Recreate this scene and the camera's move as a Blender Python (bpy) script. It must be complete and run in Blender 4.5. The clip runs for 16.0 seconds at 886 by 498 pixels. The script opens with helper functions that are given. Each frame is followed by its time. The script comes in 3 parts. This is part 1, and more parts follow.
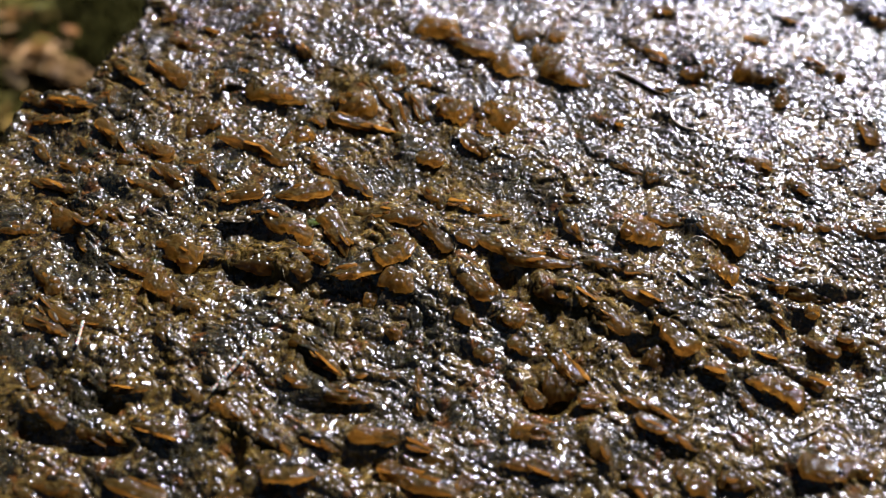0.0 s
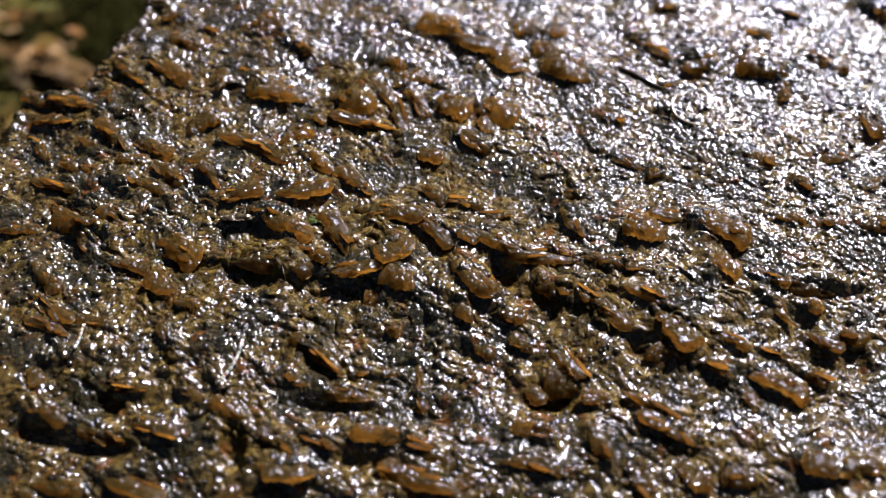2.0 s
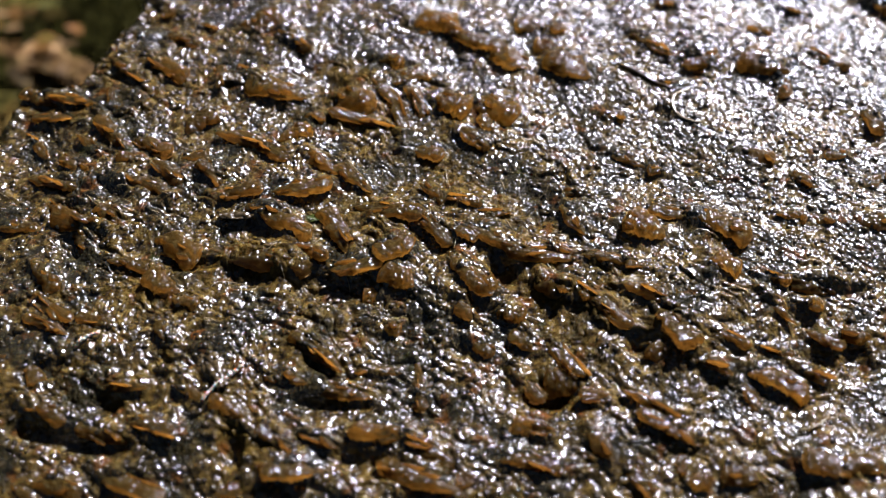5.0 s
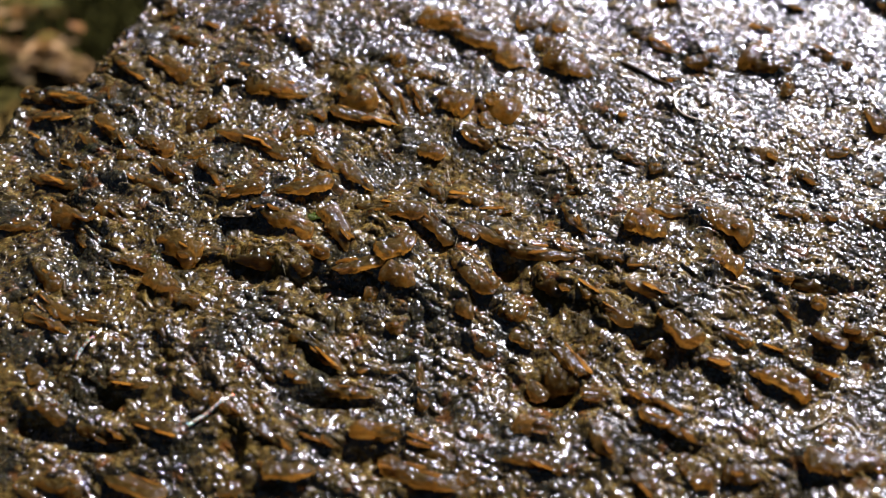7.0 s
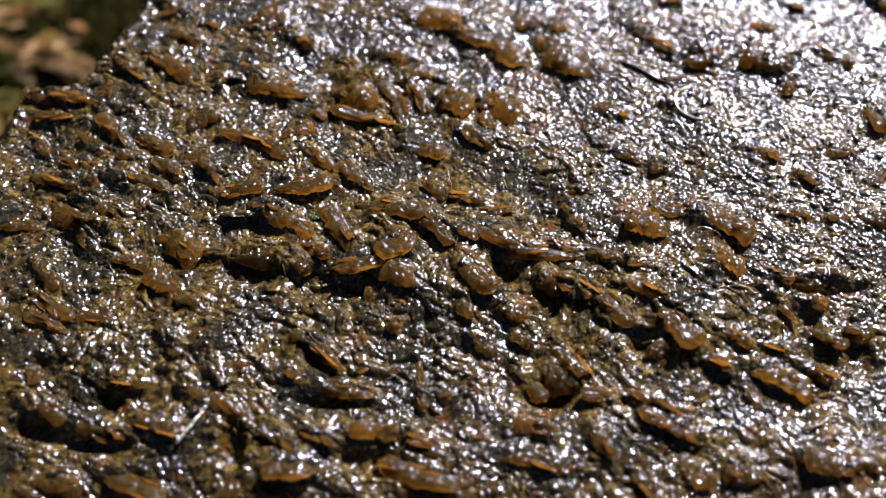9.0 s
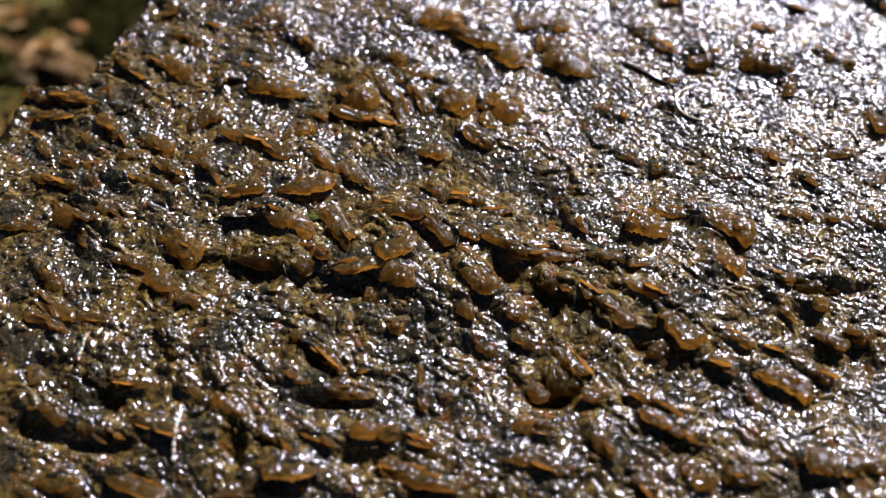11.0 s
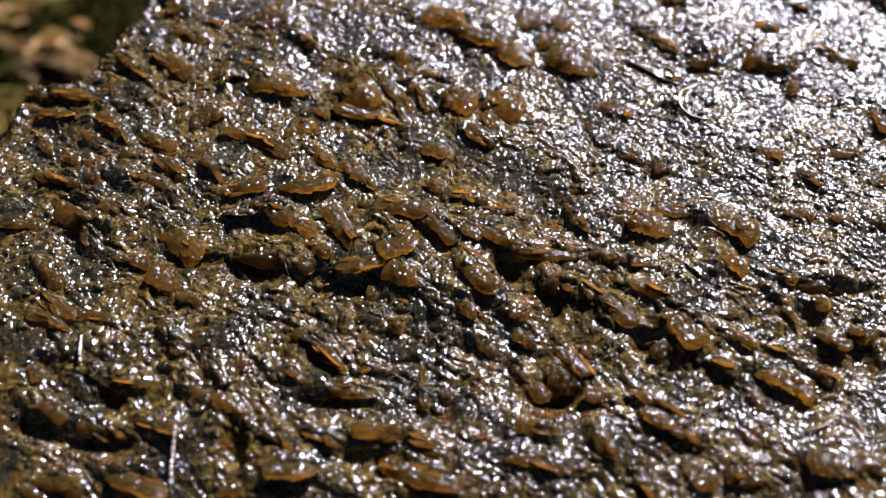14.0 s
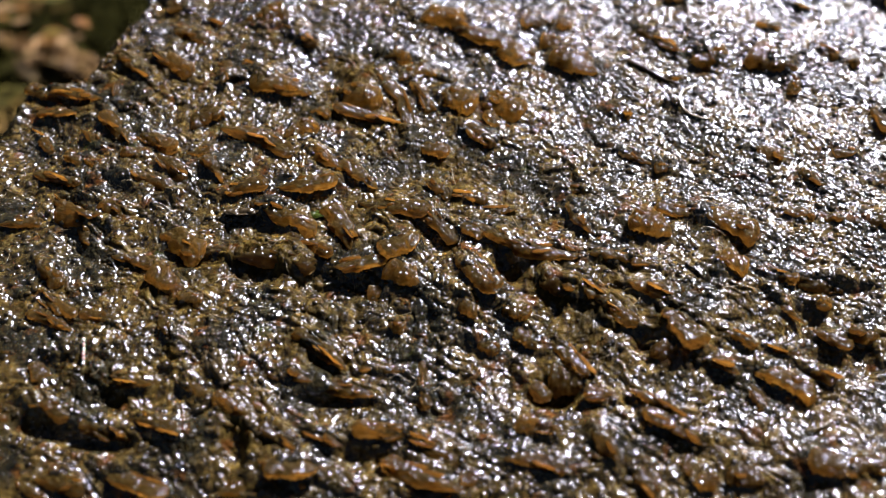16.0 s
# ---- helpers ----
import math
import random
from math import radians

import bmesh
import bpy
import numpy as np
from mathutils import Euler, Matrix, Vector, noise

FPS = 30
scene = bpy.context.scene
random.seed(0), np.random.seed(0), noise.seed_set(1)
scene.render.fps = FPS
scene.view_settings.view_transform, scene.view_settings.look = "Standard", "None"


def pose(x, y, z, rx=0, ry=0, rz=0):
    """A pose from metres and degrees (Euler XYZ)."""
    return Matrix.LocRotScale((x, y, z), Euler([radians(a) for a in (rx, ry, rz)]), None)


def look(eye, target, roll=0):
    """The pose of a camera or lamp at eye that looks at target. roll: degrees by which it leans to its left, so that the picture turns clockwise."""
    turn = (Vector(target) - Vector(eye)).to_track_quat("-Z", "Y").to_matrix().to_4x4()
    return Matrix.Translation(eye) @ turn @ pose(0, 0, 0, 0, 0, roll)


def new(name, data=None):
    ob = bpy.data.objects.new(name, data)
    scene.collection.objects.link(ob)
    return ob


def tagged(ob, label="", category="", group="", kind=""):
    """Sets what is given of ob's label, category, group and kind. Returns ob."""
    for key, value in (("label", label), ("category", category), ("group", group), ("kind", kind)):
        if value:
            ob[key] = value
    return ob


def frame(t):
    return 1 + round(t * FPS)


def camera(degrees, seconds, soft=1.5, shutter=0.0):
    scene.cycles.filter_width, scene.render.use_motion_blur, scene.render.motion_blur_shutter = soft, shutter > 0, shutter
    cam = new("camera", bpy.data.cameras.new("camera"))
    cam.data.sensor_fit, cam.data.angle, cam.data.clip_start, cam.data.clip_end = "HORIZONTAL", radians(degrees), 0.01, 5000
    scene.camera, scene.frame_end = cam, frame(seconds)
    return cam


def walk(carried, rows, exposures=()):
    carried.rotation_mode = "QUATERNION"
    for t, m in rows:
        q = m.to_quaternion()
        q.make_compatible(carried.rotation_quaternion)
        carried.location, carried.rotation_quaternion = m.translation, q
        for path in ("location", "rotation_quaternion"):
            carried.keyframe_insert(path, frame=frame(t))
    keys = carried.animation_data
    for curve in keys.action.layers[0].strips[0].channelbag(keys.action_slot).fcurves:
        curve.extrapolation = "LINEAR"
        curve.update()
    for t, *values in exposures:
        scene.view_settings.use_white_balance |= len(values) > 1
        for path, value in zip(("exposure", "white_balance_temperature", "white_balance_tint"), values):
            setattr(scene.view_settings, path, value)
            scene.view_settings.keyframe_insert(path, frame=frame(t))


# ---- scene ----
cam = camera(50, 16.0, soft=1.2)
cam.data.dof.use_dof = True
cam.data.dof.focus_distance = 0.121
cam.data.dof.aperture_fstop = 15
walk(cam, [
    (0.0, pose(-0.00135, -0.07554, 0.09444, 38.980, -0.827, -0.149)),
    (0.5, pose(-0.00078, -0.07553, 0.09418, 39.042, -0.424, -0.153)),
    (1.0, pose(-0.00090, -0.07543, 0.09416, 38.934, -0.437, -0.113)),
    (1.5, pose(-0.00071, -0.07529, 0.09402, 38.878, -0.336, -0.108)),
    (2.0, pose(-0.00041, -0.07536, 0.09387, 38.904, -0.199, -0.164)),
    (2.5, pose(-0.00003, -0.07543, 0.09378, 38.910, -0.027, -0.256)),
    (3.0, pose(-0.00001, -0.07542, 0.09369, 38.909, -0.008, -0.334)),
    (3.5, pose(0.00004, -0.07519, 0.09375, 38.823, 0.004, -0.248)),
    (4.0, pose(-0.00012, -0.07508, 0.09378, 38.759, -0.081, -0.180)),
    (6.5, pose(0.00015, -0.07498, 0.09356, 38.631, 0.050, -0.069)),
    (7.0, pose(0.00010, -0.07493, 0.09362, 38.587, 0.072, -0.051)),
    (7.5, pose(0.00018, -0.07503, 0.09359, 38.648, 0.106, -0.045)),
    (8.0, pose(0.00038, -0.07506, 0.09356, 38.682, 0.186, -0.108)),
    (8.5, pose(0.00023, -0.07493, 0.09360, 38.610, 0.125, -0.039)),
    (9.0, pose(0.00029, -0.07478, 0.09351, 38.555, 0.151, 0.013)),
    (11.5, pose(0.00015, -0.07476, 0.09359, 38.565, 0.083, 0.147)),
    (12.0, pose(0.00003, -0.07470, 0.09365, 38.493, 0.018, 0.209)),
    (12.5, pose(0.00021, -0.07474, 0.09369, 38.493, 0.108, 0.149)),
    (13.0, pose(0.00044, -0.07481, 0.09350, 38.565, 0.226, 0.053)),
    (13.5, pose(0.00047, -0.07457, 0.09351, 38.492, 0.206, 0.172)),
    (14.0, pose(0.00025, -0.07443, 0.09350, 38.397, 0.138, 0.270)),
    (14.5, pose(0.00029, -0.07451, 0.09357, 38.387, 0.211, 0.257)),
    (15.0, pose(0.00046, -0.07469, 0.09344, 38.491, 0.261, 0.179)),
    (15.5, pose(0.00041, -0.07445, 0.09351, 38.409, 0.251, 0.251)),
    (16.0, pose(0.00024, -0.07442, 0.09352, 38.355, 0.151, 0.308)),
])

# ---- light: a low sun behind the stone, open sky above ----
SUN = Vector((0.435, 0.655, 0.665)).normalized()
world = bpy.data.worlds.new("sky")
scene.world = world
world.use_nodes = True
wn = world.node_tree.nodes
sky = wn.new("ShaderNodeTexSky")
sky.sky_type = "NISHITA"
sky.sun_disc = False
sky.sun_elevation = math.asin(SUN.z)
sky.sun_rotation = math.atan2(SUN.x, SUN.y)
wn["Background"].inputs[1].default_value = 0.008
world.node_tree.links.new(sky.outputs[0], wn["Background"].inputs[0])
sun_data = bpy.data.lights.new("sun", "SUN")
sun_data.energy, sun_data.angle, sun_data.color = 5.0, radians(0.5), (1.0, 0.96, 1.10)
sun = new("sun", sun_data)
sun.matrix_world = look(SUN, (0, 0, 0))
scene.view_settings.exposure = 2.02


# ---- materials ----
def ramp(nt, fac, stops):
    node = nt.nodes.new("ShaderNodeValToRGB")
    el = node.color_ramp.elements
    while len(el) < len(stops):
        el.new(0.5)
    for e, (pos, col) in zip(el, stops):
        e.position, e.color = pos, (*col, 1)
    nt.links.new(fac, node.inputs[0])
    return node.outputs[0]


def noise_tex(nt, scale, detail=4, rough=0.55, offset=(0, 0, 0), stretch=(1, 1, 1), distortion=0.0):
    geo = nt.nodes.new("ShaderNodeTexCoord")
    mp = nt.nodes.new("ShaderNodeMapping")
    mp.inputs["Location"].default_value = offset
    mp.inputs["Scale"].default_value = stretch
    nt.links.new(geo.outputs["Object"], mp.inputs[0])
    n = nt.nodes.new("ShaderNodeTexNoise")
    n.inputs["Scale"].default_value = scale
    n.inputs["Detail"].default_value = detail
    n.inputs["Roughness"].default_value = rough
    n.inputs["Distortion"].default_value = distortion
    nt.links.new(mp.outputs[0], n.inputs["Vector"])
    return n.outputs[0]


def mixed(nt, fac, a, b, mode="MIX"):
    m = nt.nodes.new("ShaderNodeMix")
    m.data_type, m.blend_type = "RGBA", mode
    for sock, v in ((m.inputs[0], fac), (m.inputs[6], a), (m.inputs[7], b)):
        if isinstance(v, (int, float)):
            sock.default_value = v
        elif isinstance(v, tuple):
            sock.default_value = (*v, 1)
        else:
            nt.links.new(v, sock)
    return m.outputs[2]


def surface(name, rough=0.5, coat=0.0, coat_rough=0.1, ior=1.4):
    mat = bpy.data.materials.new(name)
    mat.use_nodes = True
    nt = mat.node_tree
    p = nt.nodes["Principled BSDF"]
    p.inputs["Roughness"].default_value = rough
    p.inputs["IOR"].default_value = ior
    p.inputs["Coat Weight"].default_value = coat
    p.inputs["Coat Roughness"].default_value = coat_rough
    p.inputs["Coat IOR"].default_value = 1.58
    return mat, nt, p


def bumped(nt, p, fac, distance, strength=1.0, coat=True):
    b = nt.nodes.new("ShaderNodeBump")
    b.inputs["Distance"].default_value = distance
    b.inputs["Strength"].default_value = strength
    nt.links.new(fac, b.inputs["Height"])
    nt.links.new(b.outputs[0], p.inputs["Normal"])
    if coat:
        nt.links.new(b.outputs[0], p.inputs["Coat Normal"])


def filmed(nt, p, fac, distance):
    """Relief of the water film alone."""
    b = nt.nodes.new("ShaderNodeBump")
    b.inputs["Distance"].default_value = distance
    nt.links.new(fac, b.inputs["Height"])
    nt.links.new(b.outputs[0], p.inputs["Coat Normal"])


def beads(nt, scale):
    """Small rounded beads, as wet grains stand out of a film of water."""
    geo = nt.nodes.new("ShaderNodeNewGeometry")
    v = nt.nodes.new("ShaderNodeTexVoronoi")
    v.feature = "SMOOTH_F1"
    v.inputs["Scale"].default_value = scale
    v.inputs["Smoothness"].default_value = 0.35
    stir = nt.nodes.new("ShaderNodeTexNoise")
    stir.inputs["Scale"].default_value = scale * 0.55
    nt.links.new(geo.outputs["Position"], stir.inputs["Vector"])
    bend = nt.nodes.new("ShaderNodeVectorMath")
    bend.operation = "MULTIPLY_ADD"
    bend.inputs[1].default_value = (0.55 / scale,) * 3
    nt.links.new(stir.outputs["Color"], bend.inputs[0])
    nt.links.new(geo.outputs["Position"], bend.inputs[2])
    nt.links.new(bend.outputs[0], v.inputs["Vector"])
    sq = nt.nodes.new("ShaderNodeMath")
    sq.operation = "MULTIPLY"
    nt.links.new(v.outputs["Distance"], sq.inputs[0])
    nt.links.new(v.outputs["Distance"], sq.inputs[1])
    inv = nt.nodes.new("ShaderNodeMath")
    inv.operation = "SUBTRACT"
    inv.inputs[0].default_value = 1.0
    nt.links.new(sq.outputs[0], inv.inputs[1])
    return inv.outputs[0]


def silt_material():
    mat, nt, p = surface("wet_silt", rough=0.6, coat=1.0, coat_rough=0.2)
    p.inputs["Specular IOR Level"].default_value = 0.03
    broad = noise_tex(nt, 120, 3)
    fine = noise_tex(nt, 900, 5, 0.65, (3, 1, 7))
    base = ramp(nt, fine, [(0.34, (0.0045, 0.0025, 0.0006)), (0.47, (0.0270, 0.0162, 0.0028)), (0.60, (0.0600, 0.0385, 0.0076)), (0.74, (0.1250, 0.0880, 0.0250))])
    dark = ramp(nt, fine, [(0.35, (0.0036, 0.0032, 0.0014)), (0.55, (0.0120, 0.0098, 0.0036)), (0.72, (0.0420, 0.0300, 0.0085))])
    where = ramp(nt, broad, [(0.43, (0, 0, 0)), (0.54, (1, 1, 1))])
    col = mixed(nt, where, dark, base)
    rust = ramp(nt, noise_tex(nt, 330, 3, 0.5, (9, 4, 2)), [(0.60, (0, 0, 0)), (0.70, (1, 1, 1))])
    col = mixed(nt, rust, col, (0.0447, 0.0163, 0.0019))
    green = ramp(nt, noise_tex(nt, 210, 3, 0.5, (1, 14, 5)), [(0.66, (0, 0, 0)), (0.72, (1, 1, 1))])
    col = mixed(nt, green, col, (0.0126, 0.0130, 0.0012))
    nt.links.new(col, p.inputs["Base Color"])
    coarse = mixed(nt, ramp(nt, noise_tex(nt, 260, 3, 0.6, (6, 2, 8)), [(0.38, (0.65, 0.65, 0.65)), (0.62, (1, 1, 1))]), (0, 0, 0), beads(nt, 1500))
    soak = nt.nodes.new("ShaderNodeAttribute")
    soak.attribute_name = "wet"
    wet = mixed(nt, 0.5, noise_tex(nt, 230, 3, 0.6, (8, 8, 1)), noise_tex(nt, 900, 2, 0.5, (2, 8, 3)))
    wet = mixed(nt, 1.0, soak.outputs["Color"], ramp(nt, wet, [(0.40, (0, 0, 0)), (0.60, (1, 1, 1))]), "ADD")
    nt.links.new(ramp(nt, wet, [(0.56, (0.05, 0.05, 0.05)), (0.88, (0.75, 0.75, 0.75))]), p.inputs["Coat Weight"])
    filmed(nt, p, mixed(nt, 0.06, coarse, beads(nt, 3300)), 0.00031)
    bumped(nt, p, noise_tex(nt, 1500, 4, 0.75, (5, 5, 5)), 0.00030, coat=False)
    p.inputs["Subsurface Weight"].default_value = 0.3
    p.inputs["Subsurface Scale"].default_value = 0.0016
    p.inputs["Subsurface Radius"].default_value = (1.0, 0.6, 0.3)
    return mat


def case_material():
    mat, nt, p = surface("silt_case", rough=0.6, coat=0.75, coat_rough=0.18)
    info = nt.nodes.new("ShaderNodeObjectInfo")
    grain = noise_tex(nt, 5.0, 5, 0.65)
    dark = ramp(nt, grain, [(0.3, (0.0072, 0.0040, 0.0008)), (0.55, (0.0208, 0.0120, 0.0032)), (0.75, (0.0440, 0.0280, 0.0096))])
    amber = ramp(nt, grain, [(0.3, (0.036, 0.015, 0.002)), (0.5, (0.085, 0.041, 0.007)), (0.75, (0.150, 0.085, 0.020))])
    col = mixed(nt, info.outputs["Alpha"], dark, amber)
    muck_and_sun_dim = ramp(nt, noise_tex(nt, 3.0, 6, 0.7, (2, 7, 1)), [(0.47, (0, 0, 0)), (0.58, (1, 1, 1))])
    clean = nt.nodes.new("ShaderNodeMath")
    clean.operation = "MULTIPLY_ADD"
    clean.inputs[1].default_value, clean.inputs[2].default_value = -0.7, 1.0
    nt.links.new(info.outputs["Alpha"], clean.inputs[0])
    muck_and_sun_dim = mixed(nt, 1.0, muck_and_sun_dim, clean.outputs[0], "MULTIPLY")
    # silt tint on upward faces; painted on the sunlit far side too, dimming rims
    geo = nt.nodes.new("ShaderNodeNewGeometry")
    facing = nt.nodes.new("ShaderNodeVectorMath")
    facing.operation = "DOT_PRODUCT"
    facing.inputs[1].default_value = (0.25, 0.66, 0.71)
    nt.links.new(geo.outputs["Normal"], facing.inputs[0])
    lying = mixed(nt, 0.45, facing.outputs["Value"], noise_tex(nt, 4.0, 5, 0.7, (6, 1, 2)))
    muck_and_sun_dim = mixed(nt, 1.0, muck_and_sun_dim, ramp(nt, lying, [(0.36, (0, 0, 0)), (0.50, (1, 1, 1))]), "LIGHTEN")
    col = mixed(nt, muck_and_sun_dim, col, ramp(nt, noise_tex(nt, 11, 4, 0.7, (1, 3, 1)), [(0.38, (0.0080, 0.0055, 0.0014)), (0.50, (0.0340, 0.0230, 0.0056)), (0.64, (0.1000, 0.0720, 0.0220))]))
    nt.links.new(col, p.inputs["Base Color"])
    drops = ramp(nt, noise_tex(nt, 3.4, 3, 0.6, (4, 4, 9)), [(0.47, (0.10, 0.10, 0.10)), (0.57, (1, 1, 1))])
    nt.links.new(drops, p.inputs["Coat Weight"])
    filmed(nt, p, beads(nt, 1700), 0.0003)
    bumped(nt, p, noise_tex(nt, 16, 5, 0.75, (5, 5, 5)), 0.0006, coat=False)
    p.inputs["Specular IOR Level"].default_value = 0.0
    # the wall of the tube lets light through, less under silt and sunward tint
    glow = nt.nodes.new("ShaderNodeBsdfTranslucent")
    thin = ramp(nt, grain, [(0.30, (0.50, 0.27, 0.065)), (0.50, (0.66, 0.43, 0.145)), (0.72, (0.78, 0.60, 0.28))])
    nt.links.new(mixed(nt, info.outputs["Alpha"], (0.40, 0.25, 0.10), thin), glow.inputs["Color"])
    blend = nt.nodes.new("ShaderNodeMixShader")
    nt.links.new(ramp(nt, muck_and_sun_dim, [(0.0, (0.74, 0.74, 0.74)), (1.0, (0.30, 0.30, 0.30))]), blend.inputs[0])
    nt.links.new(p.outputs[0], blend.inputs[1])
    nt.links.new(glow.outputs[0], blend.inputs[2])
    nt.links.new(blend.outputs[0], nt.nodes["Material Output"].inputs["Surface"])
    return mat


def plain_material(name, stops, scale, rough=0.5, coat=0.0, coat_rough=0.15, bump=0.0, bump_scale=1000):
    mat, nt, p = surface(name, rough, coat, coat_rough)
    nt.links.new(ramp(nt, noise_tex(nt, scale, 4, 0.6), stops), p.inputs["Base Color"])
    if coat:
        p.inputs["Specular IOR Level"].default_value = 0.0
    if bump:
        bumped(nt, p, noise_tex(nt, bump_scale, 4, 0.6, (3, 2, 1)), bump)
    return mat


SILT = silt_material()
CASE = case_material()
CHIP = plain_material("plant_chip", [(0.3, (0.0107, 0.0065, 0.0017)), (0.55, (0.0302, 0.0196, 0.0057)), (0.75, (0.0538, 0.0378, 0.0126))], 5, 0.6, 0.8, 0.26)
bumped(CHIP.node_tree, CHIP.node_tree.nodes["Principled BSDF"], beads(CHIP.node_tree, 1100), 0.0006)
CHIP.node_tree.nodes["Principled BSDF"].inputs["Specular IOR Level"].default_value = 0.1
GRIT = plain_material("wet_grit", [(0.32, (0.0031, 0.0024, 0.0010)), (0.5, (0.0138, 0.0092, 0.0026)), (0.66, (0.0354, 0.0240, 0.0074)), (0.8, (0.0630, 0.0496, 0.0268))], 700, 0.5, 1.0, 0.16)
FIBRE = plain_material("fibre", [(0.3, (0.0624, 0.0454, 0.0186)), (0.7, (0.1997, 0.1614, 0.0919))], 900, 0.4, 0.8, 0.25)
ROOTLET = plain_material("rootlet", [(0.3, (0.0110, 0.0069, 0.0028)), (0.7, (0.0328, 0.0212, 0.0083))], 900, 0.6, 0.4, 0.2)
WORM = plain_material("worm_skin", [(0.3, (0.14, 0.13, 0.10)), (0.7, (0.26, 0.24, 0.20))], 900, 0.3, 1.0, 0.2)
WORM.node_tree.nodes["Principled BSDF"].inputs["Subsurface Weight"].default_value = 0.8
WORM.node_tree.nodes["Principled BSDF"].inputs["Subsurface Scale"].default_value = 0.0006
GREEN = plain_material("green_leaf_bit", [(0.3, (0.010, 0.015, 0.001)), (0.7, (0.035, 0.046, 0.004))], 7, 0.5, 0.5, 0.2, 0.0003, 6)
SOIL = plain_material("forest_soil", [(0.3, (0.0048, 0.0045, 0.0006)), (0.55, (0.0136, 0.0124, 0.0014)), (0.75, (0.0272, 0.0216, 0.0032))], 40, 0.9, bump=0.004, bump_scale=120)
SOIL.node_tree.nodes["Principled BSDF"].inputs["Specular IOR Level"].default_value = 0.05


def leaf_material():
    mat, nt, p = surface("dry_leaf", rough=0.6)
    p.inputs["Specular IOR Level"].default_value = 0.08
    info = nt.nodes.new("ShaderNodeObjectInfo")
    tint = info.outputs["Color"]
    spots = ramp(nt, noise_tex(nt, 4.5, 4), [(0.42, (0.1920, 0.1760, 0.1280)), (0.56, (1, 1, 1))])
    nt.links.new(mixed(nt, 1.0, tint, spots, "MULTIPLY"), p.inputs["Base Color"])
    return mat


ROCK = plain_material("dark_rock", [(0.3, (0.0080, 0.0072, 0.0024)), (0.7, (0.0240, 0.0208, 0.0064))], 150, 0.8, bump=0.002, bump_scale=200)
ROCK.node_tree.nodes["Principled BSDF"].inputs["Specular IOR Level"].default_value = 0.1
LEAF = leaf_material()
MOSS = plain_material("moss", [(0.3, (0.0052, 0.0052, 0.0008)), (0.7, (0.0156, 0.0146, 0.0026))], 200, 1.0)
MOSS.node_tree.nodes["Principled BSDF"].inputs["Specular IOR Level"].default_value = 0.05

# ---- relief of the crust: all lengths in millimetres ----
TABLE = np.random.RandomState(11).rand(8, 256, 256)


def smooth_noise(x, y, k=0):
    i, j = np.floor(x).astype(int), np.floor(y).astype(int)
    u, v = x - i, y - j
    u, v = u * u * (3 - 2 * u), v * v * (3 - 2 * v)
    t = TABLE[k]
    a, b = t[i & 255, j & 255], t[(i + 1) & 255, j & 255]
    c, d = t[i & 255, (j + 1) & 255], t[(i + 1) & 255, (j + 1) & 255]
    return (a * (1 - u) + b * u) * (1 - v) + (c * (1 - u) + d * u) * v - 0.5


def lumps(x, y, k=0):
    """Rounded lumps, one in each cell of a jittered grid: 1 on top, 0 between."""
    i, j = np.floor(x).astype(int), np.floor(y).astype(int)
    best = np.full(x.shape, 9.0)
    for di in (-1, 0, 1):
        for dj in (-1, 0, 1):
            p, q = (i + di) & 255, (j + dj) & 255
            dx = i + di + 0.1 + 0.8 * TABLE[k, p, q] - x
            dy = j + dj + 0.1 + 0.8 * TABLE[(k + 1) % 8, p, q] - y
            size = 0.75 + 0.5 * TABLE[(k + 2) % 8, p, q]
            best = np.minimum(best, (dx * dx + dy * dy) / (size * size))
    return np.maximum(0, 1 - 1.6 * best)


CASES, CHIPS, GREENS, PITS = [], [], [], []


def case(*row):
    CASES.append(row)


def chip(*row):
    CHIPS.append(row)


def leafbit(*row):
    GREENS.append(row)


def pit(*row):
    PITS.append(row)


# larva cases and plant chips: x, y, length, width, direction, amber
case(-58.2, 28.3, 5.8, 2.6, -25, 0.5)
case(-55.0, 23.5, 5.8, 1.6, -6, 0.8)
case(-45.1, 19.3, 9.2, 2.1, -51, 0.9)
case(-39.6, 17.4, 7.0, 2.5, -35, 0.4)
case(-33.8, 22.2, 5.0, 3.3, 44, 0.25)
chip(-29.4, 30.9, 5.5, 1.9, -7, 0.8)
case(-23.9, 29.1, 9.1, 4.4, -27, 0.95)
case(-25.6, 17.2, 11.1, 2.8, -25, 0.5)
case(-20.0, 19.1, 4.8, 2.8, 29, 1.0)
case(-40.2, 33.3, 7.0, 2.7, -32, 0.5)
case(-27.7, 44.2, 6.1, 4.2, 17, 0.3)
case(-52.9, 26.9, 8.1, 2.1, -19, 0.6)
case(-46.0, 33.1, 6.3, 2.0, -36, 0.6)
case(-39.0, 40.6, 5.7, 2.2, -21, 0.4)
case(-0.9, 43.7, 7.4, 4.1, -7, 0.9)
case(-4.6, 31.9, 5.3, 3.7, 30, 0.9)
case(5.2, 41.2, 10.6, 4.0, -15, 0.8)
case(10.6, 36.2, 6.1, 4.2, -48, 1.0)
case(13.7, 44.4, 4.4, 3.2, 1, 1.1)
case(17.6, 43.4, 3.5, 2.6, -15, 0.9)
case(15.9, 39.2, 3.5, 2.6, -15, 1.0)
case(18.8, 33.8, 7.4, 4.7, -43, 0.8)
case(-12.6, 26.4, 7.1, 4.1, -39, 0.9)
case(-8.3, 29.5, 8.5, 2.5, -67, 0.5)
